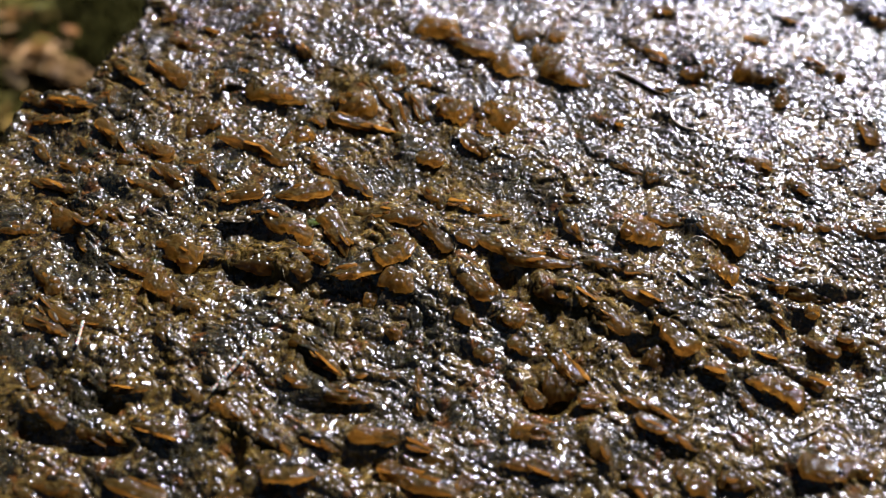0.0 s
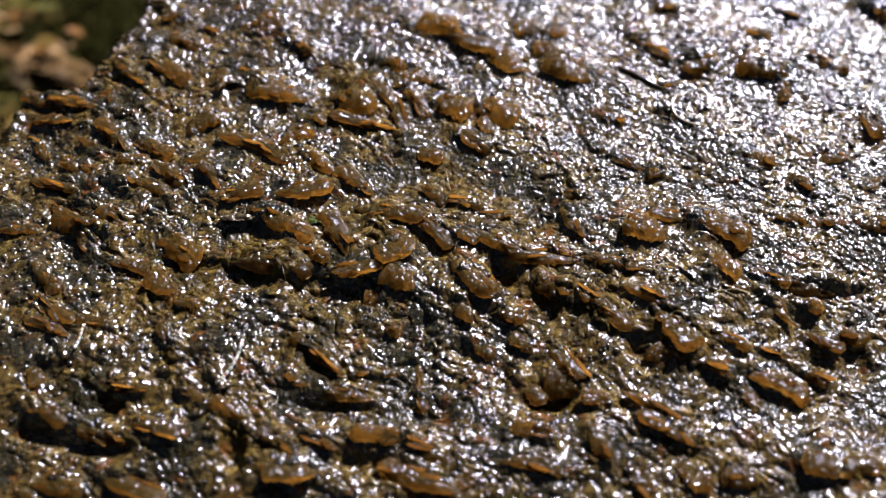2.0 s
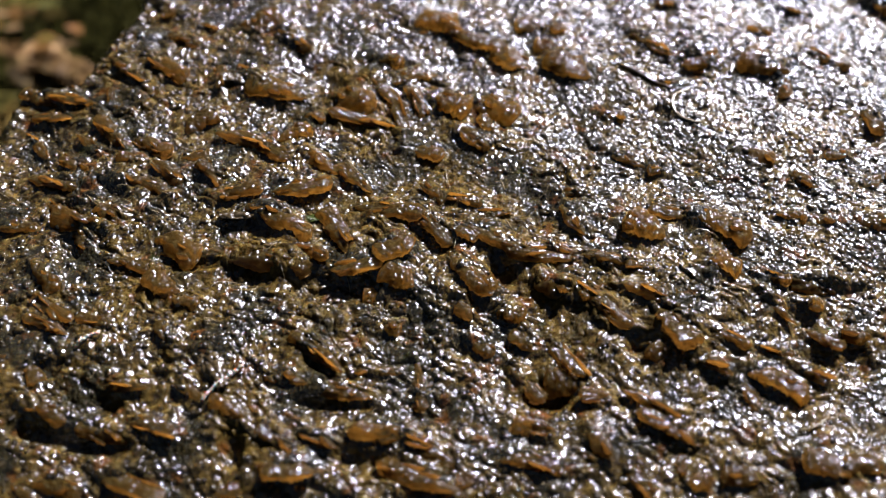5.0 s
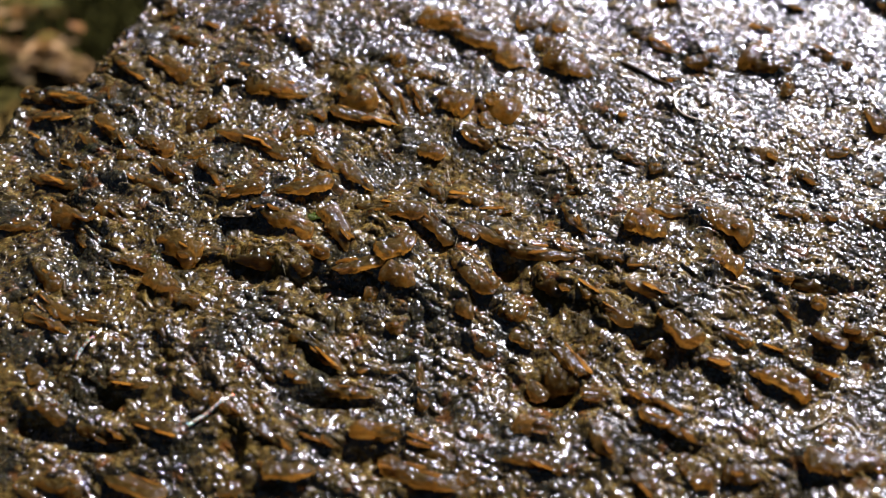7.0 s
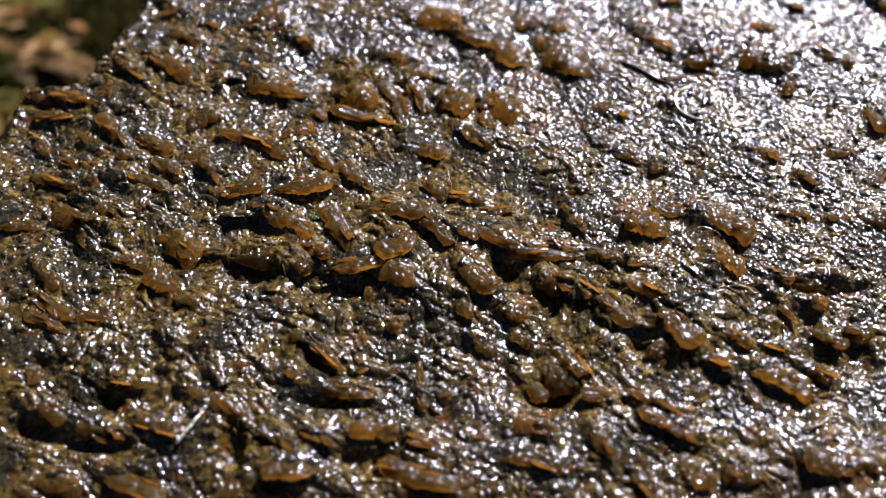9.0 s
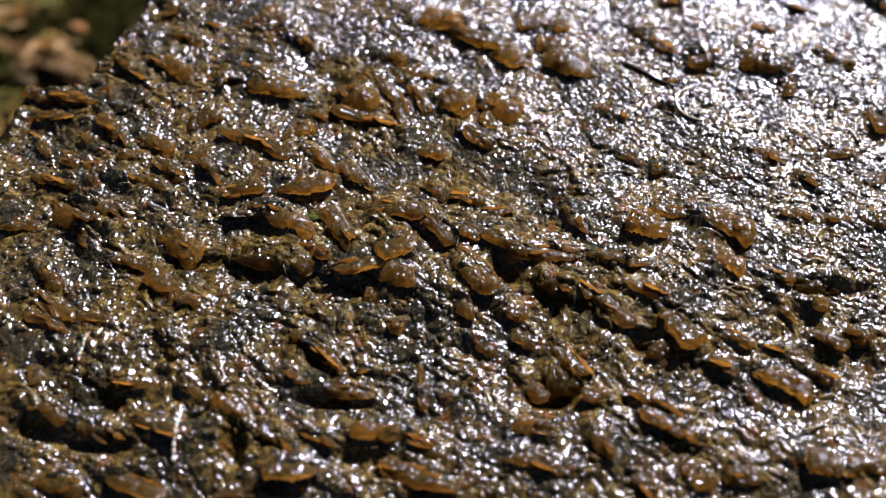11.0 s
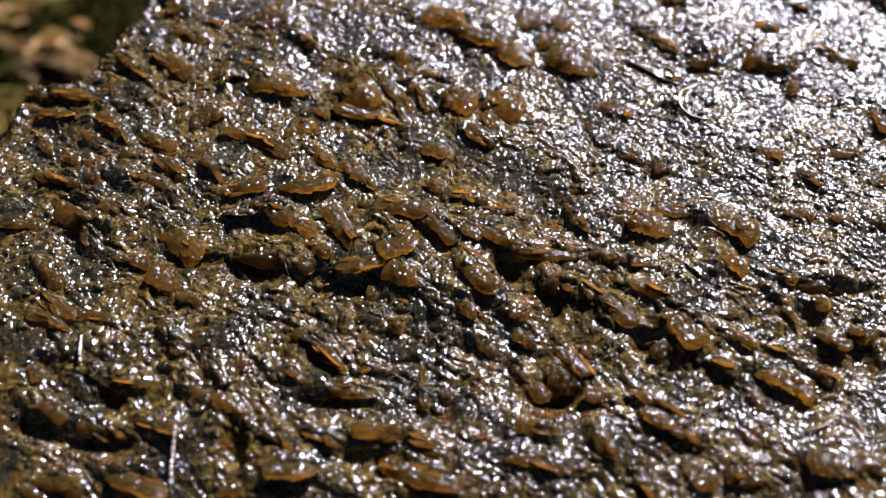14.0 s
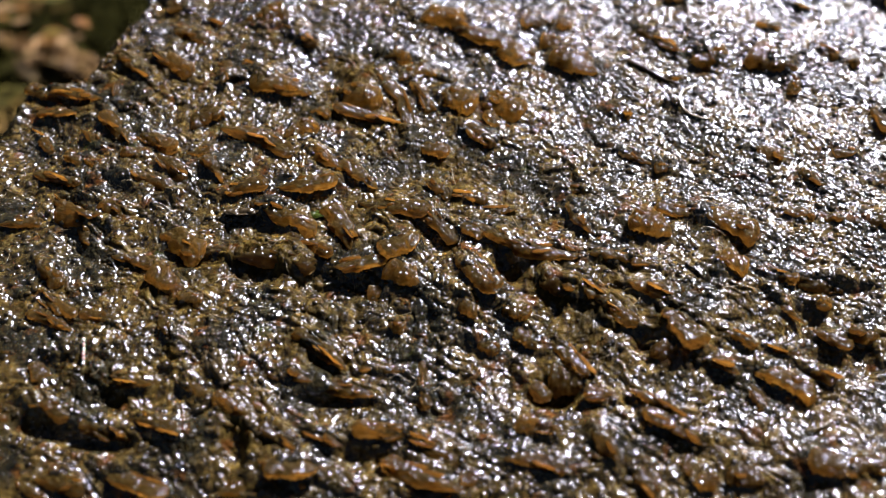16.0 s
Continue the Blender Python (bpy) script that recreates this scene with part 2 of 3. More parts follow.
case(-3.7, 26.5, 6.4, 2.3, -68, 0.9)
case(1.4, 26.0, 6.0, 4.1, -28, 1.0)
case(7.4, 25.2, 7.5, 4.4, -34, 0.95)
case(7.0, 21.7, 4.7, 2.3, -51, 1.0)
case(4.0, 19.5, 6.9, 2.5, -39, 0.6)
case(-17.7, 23.2, 2.8, 2.2, -13, 1.0)
case(-10.9, 22.7, 9.9, 2.0, -16, 0.5)
case(-5.2, 21.2, 10.2, 2.4, -82, 0.5)
case(-2.2, 16.7, 5.1, 2.6, -20, 0.6)
case(-8.1, 36.2, 5.2, 3.2, -14, 0.7)
case(-22.5, 40.3, 7.3, 2.8, -39, 0.3)
case(39.1, 35.5, 5.7, 3.9, 15, 0.8)
case(48.0, 34.2, 7.3, 4.9, -47, 0.6)
case(49.8, 30.0, 5.6, 1.9, -96, 0.7)
case(59.4, 34.7, 2.9, 2.3, -32, 0.5)
case(32.0, 39.5, 8.2, 1.9, -51, 0.6)
case(24.2, 23.9, 3.5, 2.6, -14, 0.7)
case(60.4, 22.8, 6.2, 2.6, -83, 0.5)
case(53.4, 15.6, 3.4, 2.2, 1, 0.7)
case(42.7, 14.9, 4.6, 3.0, -43, 0.3)
case(25.6, 15.4, 5.0, 1.7, -35, 0.35)
case(29.5, 13.4, 3.3, 2.5, -13, 0.3)
case(69.0, 48.8, 5.5, 3.7, -51, 0.15)
case(-18.3, 9.4, 7.8, 3.3, 12, 0.9)
case(-33.5, 0.0, 7.1, 3.6, -36, 0.8)
case(-20.0, 3.4, 7.7, 3.4, -30, 0.8)
case(-21.5, -2.4, 10.7, 3.7, -6, 0.35)
case(-16.8, -0.7, 5.8, 2.2, -24, 0.7)
case(-34.0, -5.6, 5.0, 3.1, -41, 0.7)
case(-30.7, -8.6, 3.1, 2.1, -11, 0.8)
case(-46.7, -9.4, 6.7, 1.5, -31, 0.7)
case(-46.8, -11.7, 6.0, 1.4, -23, 0.7)
case(-46.6, 4.1, 7.5, 3.1, -18, 0.3)
case(-42.7, 4.9, 4.1, 2.3, -42, 0.55)
chip(-25.8, 5.0, 5.5, 1.6, 7, 0.7)
case(-26.8, 8.4, 6.8, 2.4, 14, 0.5)
case(-45.9, 1.8, 5.8, 2.3, -56, 0.2)
case(-11.6, 11.4, 6.9, 3.1, -45, 1.0)
case(-6.7, 5.5, 8.9, 2.9, -13, 0.35)
case(-1.9, 3.6, 9.0, 2.6, -42, 0.6)
case(2.9, 1.8, 4.0, 2.5, -25, 0.45)
case(6.7, 0.7, 7.7, 3.0, -31, 0.55)
case(12.5, -1.9, 8.7, 2.5, -7, 0.7)
case(17.0, 3.8, 5.8, 2.7, -71, 0.5)
case(-5.7, -1.2, 5.4, 3.3, 26, 0.85)
case(-10.2, -3.6, 6.4, 2.3, 11, 1.05)
case(-5.3, -5.5, 4.4, 3.1, -30, 1.05)
case(-8.4, -7.4, 2.2, 1.8, 0, 0.8)
case(3.5, -4.8, 7.8, 3.1, -52, 0.7)
case(13.9, -6.2, 5.1, 3.6, -25, 0.3)
case(19.3, -9.3, 8.8, 2.0, -49, 0.6)
case(-13.5, 2.6, 7.7, 2.8, -63, 0.55)
case(25.8, 2.2, 5.4, 3.7, -26, 1.1)
case(35.1, 2.1, 7.8, 3.7, -27, 0.7)
case(34.6, -3.8, 4.2, 2.6, -26, 0.95)
case(29.1, 4.6, 5.0, 2.2, -20, 0.6)
case(45.1, 4.6, 3.7, 2.0, -13, 0.6)
case(55.7, 3.2, 4.7, 2.4, 1, 0.3)
case(48.2, 10.6, 3.9, 1.9, -46, 0.5)
case(56.8, 11.1, 4.7, 2.1, 24, 0.6)
case(46.2, -5.6, 7.2, 2.5, -6, 0.15)
case(27.3, -13.0, 6.5, 3.6, -56, 0.45)
case(25.1, -8.1, 6.3, 2.1, -12, 0.55)
case(49.4, -12.3, 3.5, 2.0, -12, 0.85)
case(45.3, -8.4, 1.9, 1.7, 0, 1.0)
case(-45.2, -22.4, 6.8, 2.1, -22, 0.6)
case(-37.7, -25.0, 6.3, 1.9, -18, 0.75)
case(-37.5, -19.3, 8.2, 2.0, -9, 0.6)
chip(-22.3, -22.8, 8.2, 2.1, -56, 0.8)
chip(-26.5, -17.1, 7.5, 2.8, -59, 0.75)
case(-34.3, -30.5, 10.0, 2.1, -24, 0.8)
case(-16.5, -29.8, 5.7, 3.2, -10, 0.85)
case(-41.8, -30.9, 5.7, 2.5, -10, 0.7)
case(-22.5, -31.5, 3.5, 2.0, 34, 0.8)
case(-11.7, -20.0, 7.4, 2.3, -16, 1.0)
case(-6.0, -25.4, 8.2, 2.2, -4, 0.75)
case(-1.2, -27.4, 6.5, 1.9, -24, 0.55)
case(-2.5, -30.5, 9.3, 2.6, -23, 0.5)
case(2.5, -30.8, 1.8, 1.6, 0, 1.2)
case(-5.8, -12.0, 2.0, 1.6, -11, 1.1)
case(-14.6, -15.2, 8.0, 2.1, -38, 0.6)
case(14.3, -18.6, 4.8, 3.4, -11, 0.4)
case(-2.6, -19.2, 6.3, 1.7, -85, 0.5)
case(10.5, -25.3, 5.6, 2.2, -11, 0.6)
case(17.3, -26.8, 5.1, 2.4, -67, 0.55)
case(9.7, -29.0, 6.7, 2.0, -11, 0.7)
case(38.6, -19.1, 6.9, 3.0, -24, 1.0)
case(25.2, -25.0, 7.5, 1.8, -29, 0.6)
case(32.1, -30.2, 3.8, 2.7, -11, 0.5)
case(41.8, -29.3, 5.7, 3.2, -11, 0.5)
case(27.5, -31.0, 2.5, 1.8, 0, 0.9)
case(23.5, -22.1, 6.4, 1.5, -29, 0.5)
case(14.5, -15.7, 6.3, 2.2, -58, 0.5)
case(10.0, -13.4, 4.2, 2.6, -46, 0.6)
case(30.6, -17.1, 5.6, 2.1, -31, 0.4)
case(-48.5, 18.1, 5.1, 1.7, -43, 0.6)
case(-51.5, 11.2, 7.2, 2.3, -12, 0.25)
case(-39.8, 10.2, 6.3, 2.1, -12, 0.3)
case(-36.3, 12.1, 5.7, 2.4, -44, 0.25)
case(-30.2, 11.8, 5.6, 2.3, -44, 0.35)
case(-38.9, -2.5, 5.2, 2.0, -12, 0.2)
case(-16.9, 14.4, 6.1, 2.2, -37, 0.5)
case(25.4, -16.5, 3.8, 2.4, -37, 0.25)
case(4.6, -14.1, 3.5, 2.0, -35, 0.3)
case(21.0, -2.7, 6.3, 2.2, -12, 0.45)
case(-32.0, -13.4, 4.9, 1.7, -57, 0.35)
case(-29.1, -19.8, 5.2, 1.5, -40, 0.55)
case(-18.2, -18.5, 6.1, 1.8, -22, 0.55)
case(-32.0, -24.7, 5.4, 1.7, -20, 0.4)
case(16.5, -6.8, 4.4, 2.1, -49, 0.5)
case(45.3, -29.3, 4.3, 2.4, 0, 0.6)
case(8.1, -9.7, 4.1, 2.3, -24, 0.6)
leafbit(-15.5, 5.3, 3.9, 2.1, 11, 1)

# hollows: x, y, length, width, direction, depth
pit(-13.3, -6.2, 9.1, 3.8, -6, 2.6)
pit(-1.2, 0.7, 5.7, 3.9, -47, 2.4)
pit(7.5, -3.9, 3.8, 2.8, -67, 2.0)
pit(12.4, -20.3, 4.6, 3.3, 0, 2.6)
pit(-8.1, -28.6, 7.6, 2.6, -16, 2.4)
pit(43.2, -11.0, 4.4, 3.1, -76, 2.2)
pit(48.6, -14.9, 4.5, 3.2, -88, 2.2)
pit(-15.9, 30.7, 4.5, 3.2, -27, 1.4)
pit(1.7, 34.9, 7.8, 3.8, -14, 0.7)
pit(36.9, 34.5, 5.1, 3.6, 1, 1.8)
pit(45.0, 34.9, 4.8, 3.4, -88, 2.0)
pit(31.6, 24.5, 3.3, 2.5, 1, 1.4)
pit(-57.7, 26.9, 5.2, 2.7, -13, 1.6)
pit(-24.8, 2.6, 5.8, 3.4, 1, 1.8)
pit(-24.0, -4.1, 6.3, 3.2, 0, 1.8)
pit(-45.6, -24.7, 4.5, 2.1, -5, 1.8)
pit(-39.1, -26.1, 9.0, 1.8, -5, 2.0)
pit(-38.0, -21.5, 3.2, 2.4, 0, 1.6)
pit(-23.1, -27.3, 3.4, 2.6, -82, 2.2)
pit(-13.0, -21.4, 7.8, 1.3, -3, 1.8)
pit(-0.7, -22.4, 3.9, 2.9, -22, 1.4)
pit(-46.8, 0.7, 4.8, 3.4, -55, 1.6)
pit(23.8, -14.9, 3.9, 2.4, -12, 1.8)
pit(-32.0, -2.0, 6.6, 1.9, -12, 1.4)
pit(-49.0, 6.4, 4.7, 2.8, -12, 1.6)
pit(46.1, -6.2, 6.9, 1.6, -6, 1.4)
pit(16.6, 10.2, 6.0, 1.5, -87, 1.2)
pit(-46.0, -17.2, 3.9, 2.8, 0, 1.6)
pit(44.2, -15.9, 3.8, 2.5, -25, 1.4)
pit(-5.1, 34.6, 3.4, 2.5, 1, 1.0)
pit(-45.9, 47.7, 9.4, 5.4, -27, 2.2)

# smaller cases strewn between the large ones
rnd_fill = random.Random(77)
for _ in range(170):
    fx, fy = rnd_fill.uniform(-58, 66), rnd_fill.uniform(-34, 54)
    if 0.55 * fx + 0.83 * fy > 20 and rnd_fill.random() < 0.75:
        continue
    if all(math.hypot(fx - r[0], fy - r[1]) > 0.35 * r[2] + 1.2 for r in CASES):
        fl = rnd_fill.uniform(2.6, 5.5)
        CASES.append((fx, fy, fl, fl * rnd_fill.uniform(0.28, 0.5), rnd_fill.gauss(-35, 28), rnd_fill.uniform(0.15, 0.8)))

# patches of dull matted silt, and of dripping wet silt: x, y, length, width, direction
MATTED = ((-2.0, 15.1, 14.6, 13.2, 0), (-15.0, 24.6, 11.3, 8.3, 0), (15.3, -8.9, 12.3, 8.5, -20), (11.7, -17.2, 7.8, 9.3, 0), (27.7, -12.5, 8.0, 7.3, -30), (-33.6, -6.3, 9.7, 7.9, -25), (-45.3, 31.2, 11.6, 7.5, -20), (-12.2, 33.7, 10.1, 7.7, 0), (-15.0, -13.3, 8.0, 7.3, 0), (7.0, 6.0, 11.8, 7.9, -25), (-10.6, 3.1, 10.2, 7.7, 0), (-22.3, -2.4, 9.9, 5.4, 0), (22.7, 30.0, 9.9, 12.6, 0), (-21.5, -25.2, 7.4, 7.1, 0), (-37.5, -20.2, 9.0, 4.5, 0))
DRIPPING = ((-55.7, 13.0, 9.9, 16.3, 0), (3.6, -14.9, 13.2, 9.6, 0), (-23.4, -14.9, 10.5, 8.8, 0), (-1.6, -26.6, 14.8, 5.5, -10), (49.9, 16.2, 23.2, 37.6, 0), (-37.6, -13.3, 8.0, 8.1, 0), (8.7, -29.2, 10.9, 4.7, 0), (-48.5, -12.5, 8.0, 6.5, 0), (49.0, -2.4, 12.7, 11.0, 0), (-23.8, 11.0, 9.1, 6.2, 0), (34.4, 16.2, 13.9, 18.0, 0), (-42.2, -29.2, 10.9, 5.3, 0), (-30.9, -20.9, 8.9, 5.9, 0), (-29.1, -31.2, 10.8, 5.2, 0), (-16.2, -27.9, 7.3, 5.4, 0), (-48.6, 1.2, 8.6, 7.6, 0), (-42.0, 11.0, 9.1, 8.4, 0), (-53.1, -3.3, 7.0, 7.2, 0))

EDGE_Y = (-90, -40, 0, 21, 28.5, 31, 40, 52, 70, 100)
EDGE_X = (-52, -72, -68, -63, -61.5, -55.0, -52.5, -50.0, -44, -20)


def oval(x, y, row, grow=1.0):
    c, s = math.cos(radians(row[4])), math.sin(radians(row[4]))
    u, v = (x - row[0]) * c + (y - row[1]) * s, (y - row[1]) * c - (x - row[0]) * s
    return (u / (0.5 * row[2] * grow)) ** 2 + (v / (0.5 * row[3] * grow)) ** 2


def buried(x, y):
    """The silt that drapes the cases, thin and torn where they lie bare."""
    top = np.zeros_like(x)
    torn = np.clip(0.78 + 1.9 * smooth_noise(x / 3.4 + 7.7, y / 3.4, 6) + 0.4 * smooth_noise(x / 0.9, y / 0.9 + 4.1, 3), 0, 1.15)
    for row in CASES:
        near = (abs(x - row[0]) < row[2]) & (abs(y - row[1]) < row[2])
        if near.any():
            o = oval(x[near], y[near] - 0.22 * row[3], row, 1.0)
            dome = 0.30 * row[3] * np.exp(-(o / 1.7) ** 2) * torn[near] * (1.25 - 0.45 * row[5])
            top[near] = np.maximum(top[near], dome + 0.06 * row[3] * np.exp(-o / 2.6))
    return top


def form(x, y):
    """The stone's broad form, with hollows and the silt heaped against the cases."""
    h = 1.7 * smooth_noise(x / 17 + 3.3, y / 17, 0) + 1.2 * smooth_noise(x / 6.5, y / 6.5 + 2.1, 1)
    h = h - 0.002 * np.minimum(y - 4, 0) ** 2
    for row in PITS:
        h = h - 0.6 * row[5] * np.exp(-oval(x, y, row, 1.15) ** 2)
    h = h + buried(x, y)
    rim = 1.6 * smooth_noise(x / 2.5, y / 2.5, 4) + 0.7 * smooth_noise(x, y, 5)
    inside = np.minimum(x - np.interp(y, EDGE_Y, EDGE_X) + rim, 112 - x - 0.1 * np.abs(y))
    inside = np.minimum(inside, np.minimum(y + 85 + 0.1 * np.abs(x), 100 - y - 0.1 * np.abs(x)))
    over = np.maximum(0, 2.2 + 1.8 * np.clip((y - 33) / 10, 0, 1) - inside)
    return h - np.minimum(0.16 * over ** 2 + (0.5 + 0.35 * np.clip((y - 33) / 8, 0, 1)) * over, 126), np.clip(inside / 2, 0, 1)


def film(x, y):
    """Where a smooth film covers the far shoulder: 0 to 1."""
    return np.clip((0.55 * x + 0.83 * y - 14 + 14 * smooth_noise(x / 12, y / 12, 2)) / 16, 0, 1)


def soaked(x, y):
    """How wet the silt lies: the far shoulder and some hollows drip, other patches are dull and matted."""
    w = 0.43 + 0.28 * film(x, y)
    for row in MATTED:
        w = w - 0.5 * np.exp(-oval(x, y, row, 1.2) ** 2)
    for row in DRIPPING:
        w = w + 0.4 * np.exp(-oval(x, y, row, 1.2) ** 2)
    return w


def grain(x, y):
    """Strands, grains and grit on that form."""
    wx = x + 2.6 * smooth_noise(x / 3.1, y / 3.1, 2) + 0.9 * smooth_noise(x / 1.1, y / 1.1, 4)
    wy = y + 2.6 * smooth_noise(x / 3.1, y / 3.1, 3) + 0.9 * smooth_noise(x / 1.1, y / 1.1, 6)
    c, s = math.cos(radians(-33)), math.sin(radians(-33))
    u, v = wx * c + wy * s, wy * c - wx * s
    patch = np.clip(0.5 + 2.4 * smooth_noise(x / 9, y / 9, 7), 0, 1)
    flat = film(x, y)
    patch = patch * (1 - 0.75 * flat)
    h = 0.62 * patch * lumps(u / 3.6, v / 1.6, 0) + 0.24 * lumps(u / 1.9 + 40, v / 1.3 + 9, 3)
    h = h + 0.20 * lumps(wx / 0.95, wy / 0.95, 2) + 0.06 * lumps(x / 0.55, y / 0.55, 4)
    return h + (0.45 - 0.25 * flat) * smooth_noise(x / 2.1, y / 2.1, 5)


def crust_height(x, y):
    h, inside = form(x, y)
    return h + grain(x, y) * (0.3 + 0.7 * inside)


def at_height(x, y):
    return float(crust_height(np.array([x]), np.array([y]))[0])


def mesh_from(name, verts, faces, material, smooth=True):
    me = bpy.data.meshes.new(name)
    me.from_pydata(verts, [], faces)
    if smooth:
        me.polygons.foreach_set("use_smooth", [True] * len(me.polygons))
    me.materials.append(material)
    return me


def grid_mesh(name, xs, ys, material):
    x, y = np.meshgrid(xs, ys)
    x = x * np.clip(1 - 0.0039 * (54 - y), 0.6, 1.0)
    z = crust_height(x, y)
    co = np.stack([x, y, z], -1).reshape(-1, 3) * 0.001
    ny, nx = x.shape
    k = (np.arange(ny - 1)[:, None] * nx + np.arange(nx - 1)[None, :]).reshape(-1)
    quads = np.stack([k, k + 1, k + nx + 1, k + nx], -1).astype(np.int32)
    me = bpy.data.meshes.new(name)
    me.vertices.add(len(co))
    me.vertices.foreach_set("co", co.reshape(-1).astype(np.float32))
    me.loops.add(quads.size)
    me.loops.foreach_set("vertex_index", quads.reshape(-1))
    me.polygons.add(len(quads))
    me.polygons.foreach_set("loop_start", np.arange(len(quads), dtype=np.int32) * 4)
    me.polygons.foreach_set("use_smooth", np.ones(len(quads), bool))
    me.update(calc_edges=True)
    me.attributes.new("wet", "FLOAT", "POINT").data.foreach_set("value", soaked(x, y).reshape(-1).astype(np.float32))
    me.materials.append(material)
    return me


def spaced(lo, a, b, hi, step):
    left = a - (a - lo) * np.linspace(1, 0, 60, endpoint=False) ** 1.6
    right = b + (hi - b) * np.linspace(0, 1, 61)[1:] ** 1.6
    return np.concatenate([left, np.arange(a, b, step), right])


# ---- the stone with its silt crust ----
def part(name, me, parent, label=""):
    ob = new(name, me)
    ob.parent = parent
    return tagged(ob, label)


def rock_mesh():
    """The solid rock inside the crust, from its foot up to just under the silt."""
    verts, faces, m = [], [], 72
    for level, (z, shrink) in enumerate(((-124, 1.0), (-100, 1.0), (-60, 0.985), (-25, 0.965), (-9, 0.94), (-6, 0.90))):
        for j in range(m):
            a = 2 * math.pi * j / m
            c, s = math.cos(a), math.sin(a)
            y = 9 + 84 * (abs(s) ** 0.6) * (1 if s > 0 else -1)
            edge = float(np.interp(y, EDGE_Y, EDGE_X))
            x = 24 + (80 if c > 0 else 20 - edge) * (abs(c) ** 0.6) * (1 if c > 0 else -1)
            q = 1 + 0.03 * noise.noise(Vector((x / 20, y / 20, z / 20)))
            verts.append(((24 + (x - 24) * shrink * q) * 0.001, (9 + (y - 9) * shrink * q) * 0.001, z * 0.001))
    for i in range(5):
        for j in range(m):
            faces.append((i * m + j, i * m + (j + 1) % m, (i + 1) * m + (j + 1) % m, (i + 1) * m + j))
    faces += [tuple(range(m))[::-1], tuple(range(5 * m, 6 * m))]
    return mesh_from("rock", verts, faces, ROCK)


def build_stone():
    xs = spaced(-135, -66, 76, 215, 0.115)
    ys = spaced(-112, -38, 58, 128, 0.115)
    stone = new("stone")
    tagged(stone, "flat wet stone crusted with brown silt and grit", "stone")
    part("silt_crust", grid_mesh("silt_crust", xs, ys, SILT), stone, "wet glittering brown silt crust")
    part("rock", rock_mesh(), stone, "dark rough rock under the silt")
    return stone


# ---- larva cases ----
def case_mesh(seed):
    """A lumpy tapered tube, one unit long and wide, that lies along x."""
    rnd = random.Random(seed)
    n, m = 44, 26
    taper, bend, cut = rnd.uniform(0.0, 0.35), rnd.uniform(-0.25, 0.25), rnd.uniform(0.25, 0.6)
    off = Vector((rnd.uniform(0, 50), rnd.uniform(0, 50), seed * 3.7))
    verts, faces = [], []
    for i in range(n):
        t = i / (n - 1)
        r = 0.5 * min(1, (t / 0.10) ** 0.6, ((1 - t) / cut) ** 0.6) * (1 - taper * t)
        for j in range(m):
            a = 2 * math.pi * j / m
            d = Vector((0, math.cos(a), math.sin(a)))
            q = Vector((t * 3, d.y * 0.8, d.z * 0.8))
            w = 1 + 0.34 * noise.noise(q * 1.3 + off) + 0.20 * noise.noise(q * 3.1 + off) + 0.14 * noise.noise(q * 6 + off) + 0.09 * noise.noise(q * 13 + off)
            p = d * r * w
            verts.append((t - 0.5 + 0.03 * noise.noise(q * 2 + off), p.y + bend * (4 * (t - 0.5) ** 2 - 0.5), p.z))
    for i in range(n - 1):
        for j in range(m):
            faces.append((i * m + j, i * m + (j + 1) % m, (i + 1) * m + (j + 1) % m, (i + 1) * m + j))
    faces += [tuple(range(m))[::-1], tuple(range((n - 1) * m, n * m))]
    return mesh_from("larva_case", verts, faces, CASE)


def tint_words(a):
    if a > 0.88:
        return "amber-orange larva case glued on the wet stone"
    if a > 0.58:
        return "ochre-brown silt larva case on the wet stone"
    return "dark brown silt-covered larva case on the stone"


def grain_mesh(seed):
    bm = bmesh.new()
    bmesh.ops.create_icosphere(bm, subdivisions=2, radius=0.5)
    off = Vector((seed * 5.3, 1, 2))
    for v in bm.verts:
        v.co *= 1 + 0.5 * noise.noise(v.co * 2.2 + off)
        v.co.x *= 1.35
    me = bpy.data.meshes.new("grain")
    bm.to_mesh(me)
    bm.free()
    me.polygons.foreach_set("use_smooth", [True] * len(me.polygons))
    me.materials.append(CASE)
    return me


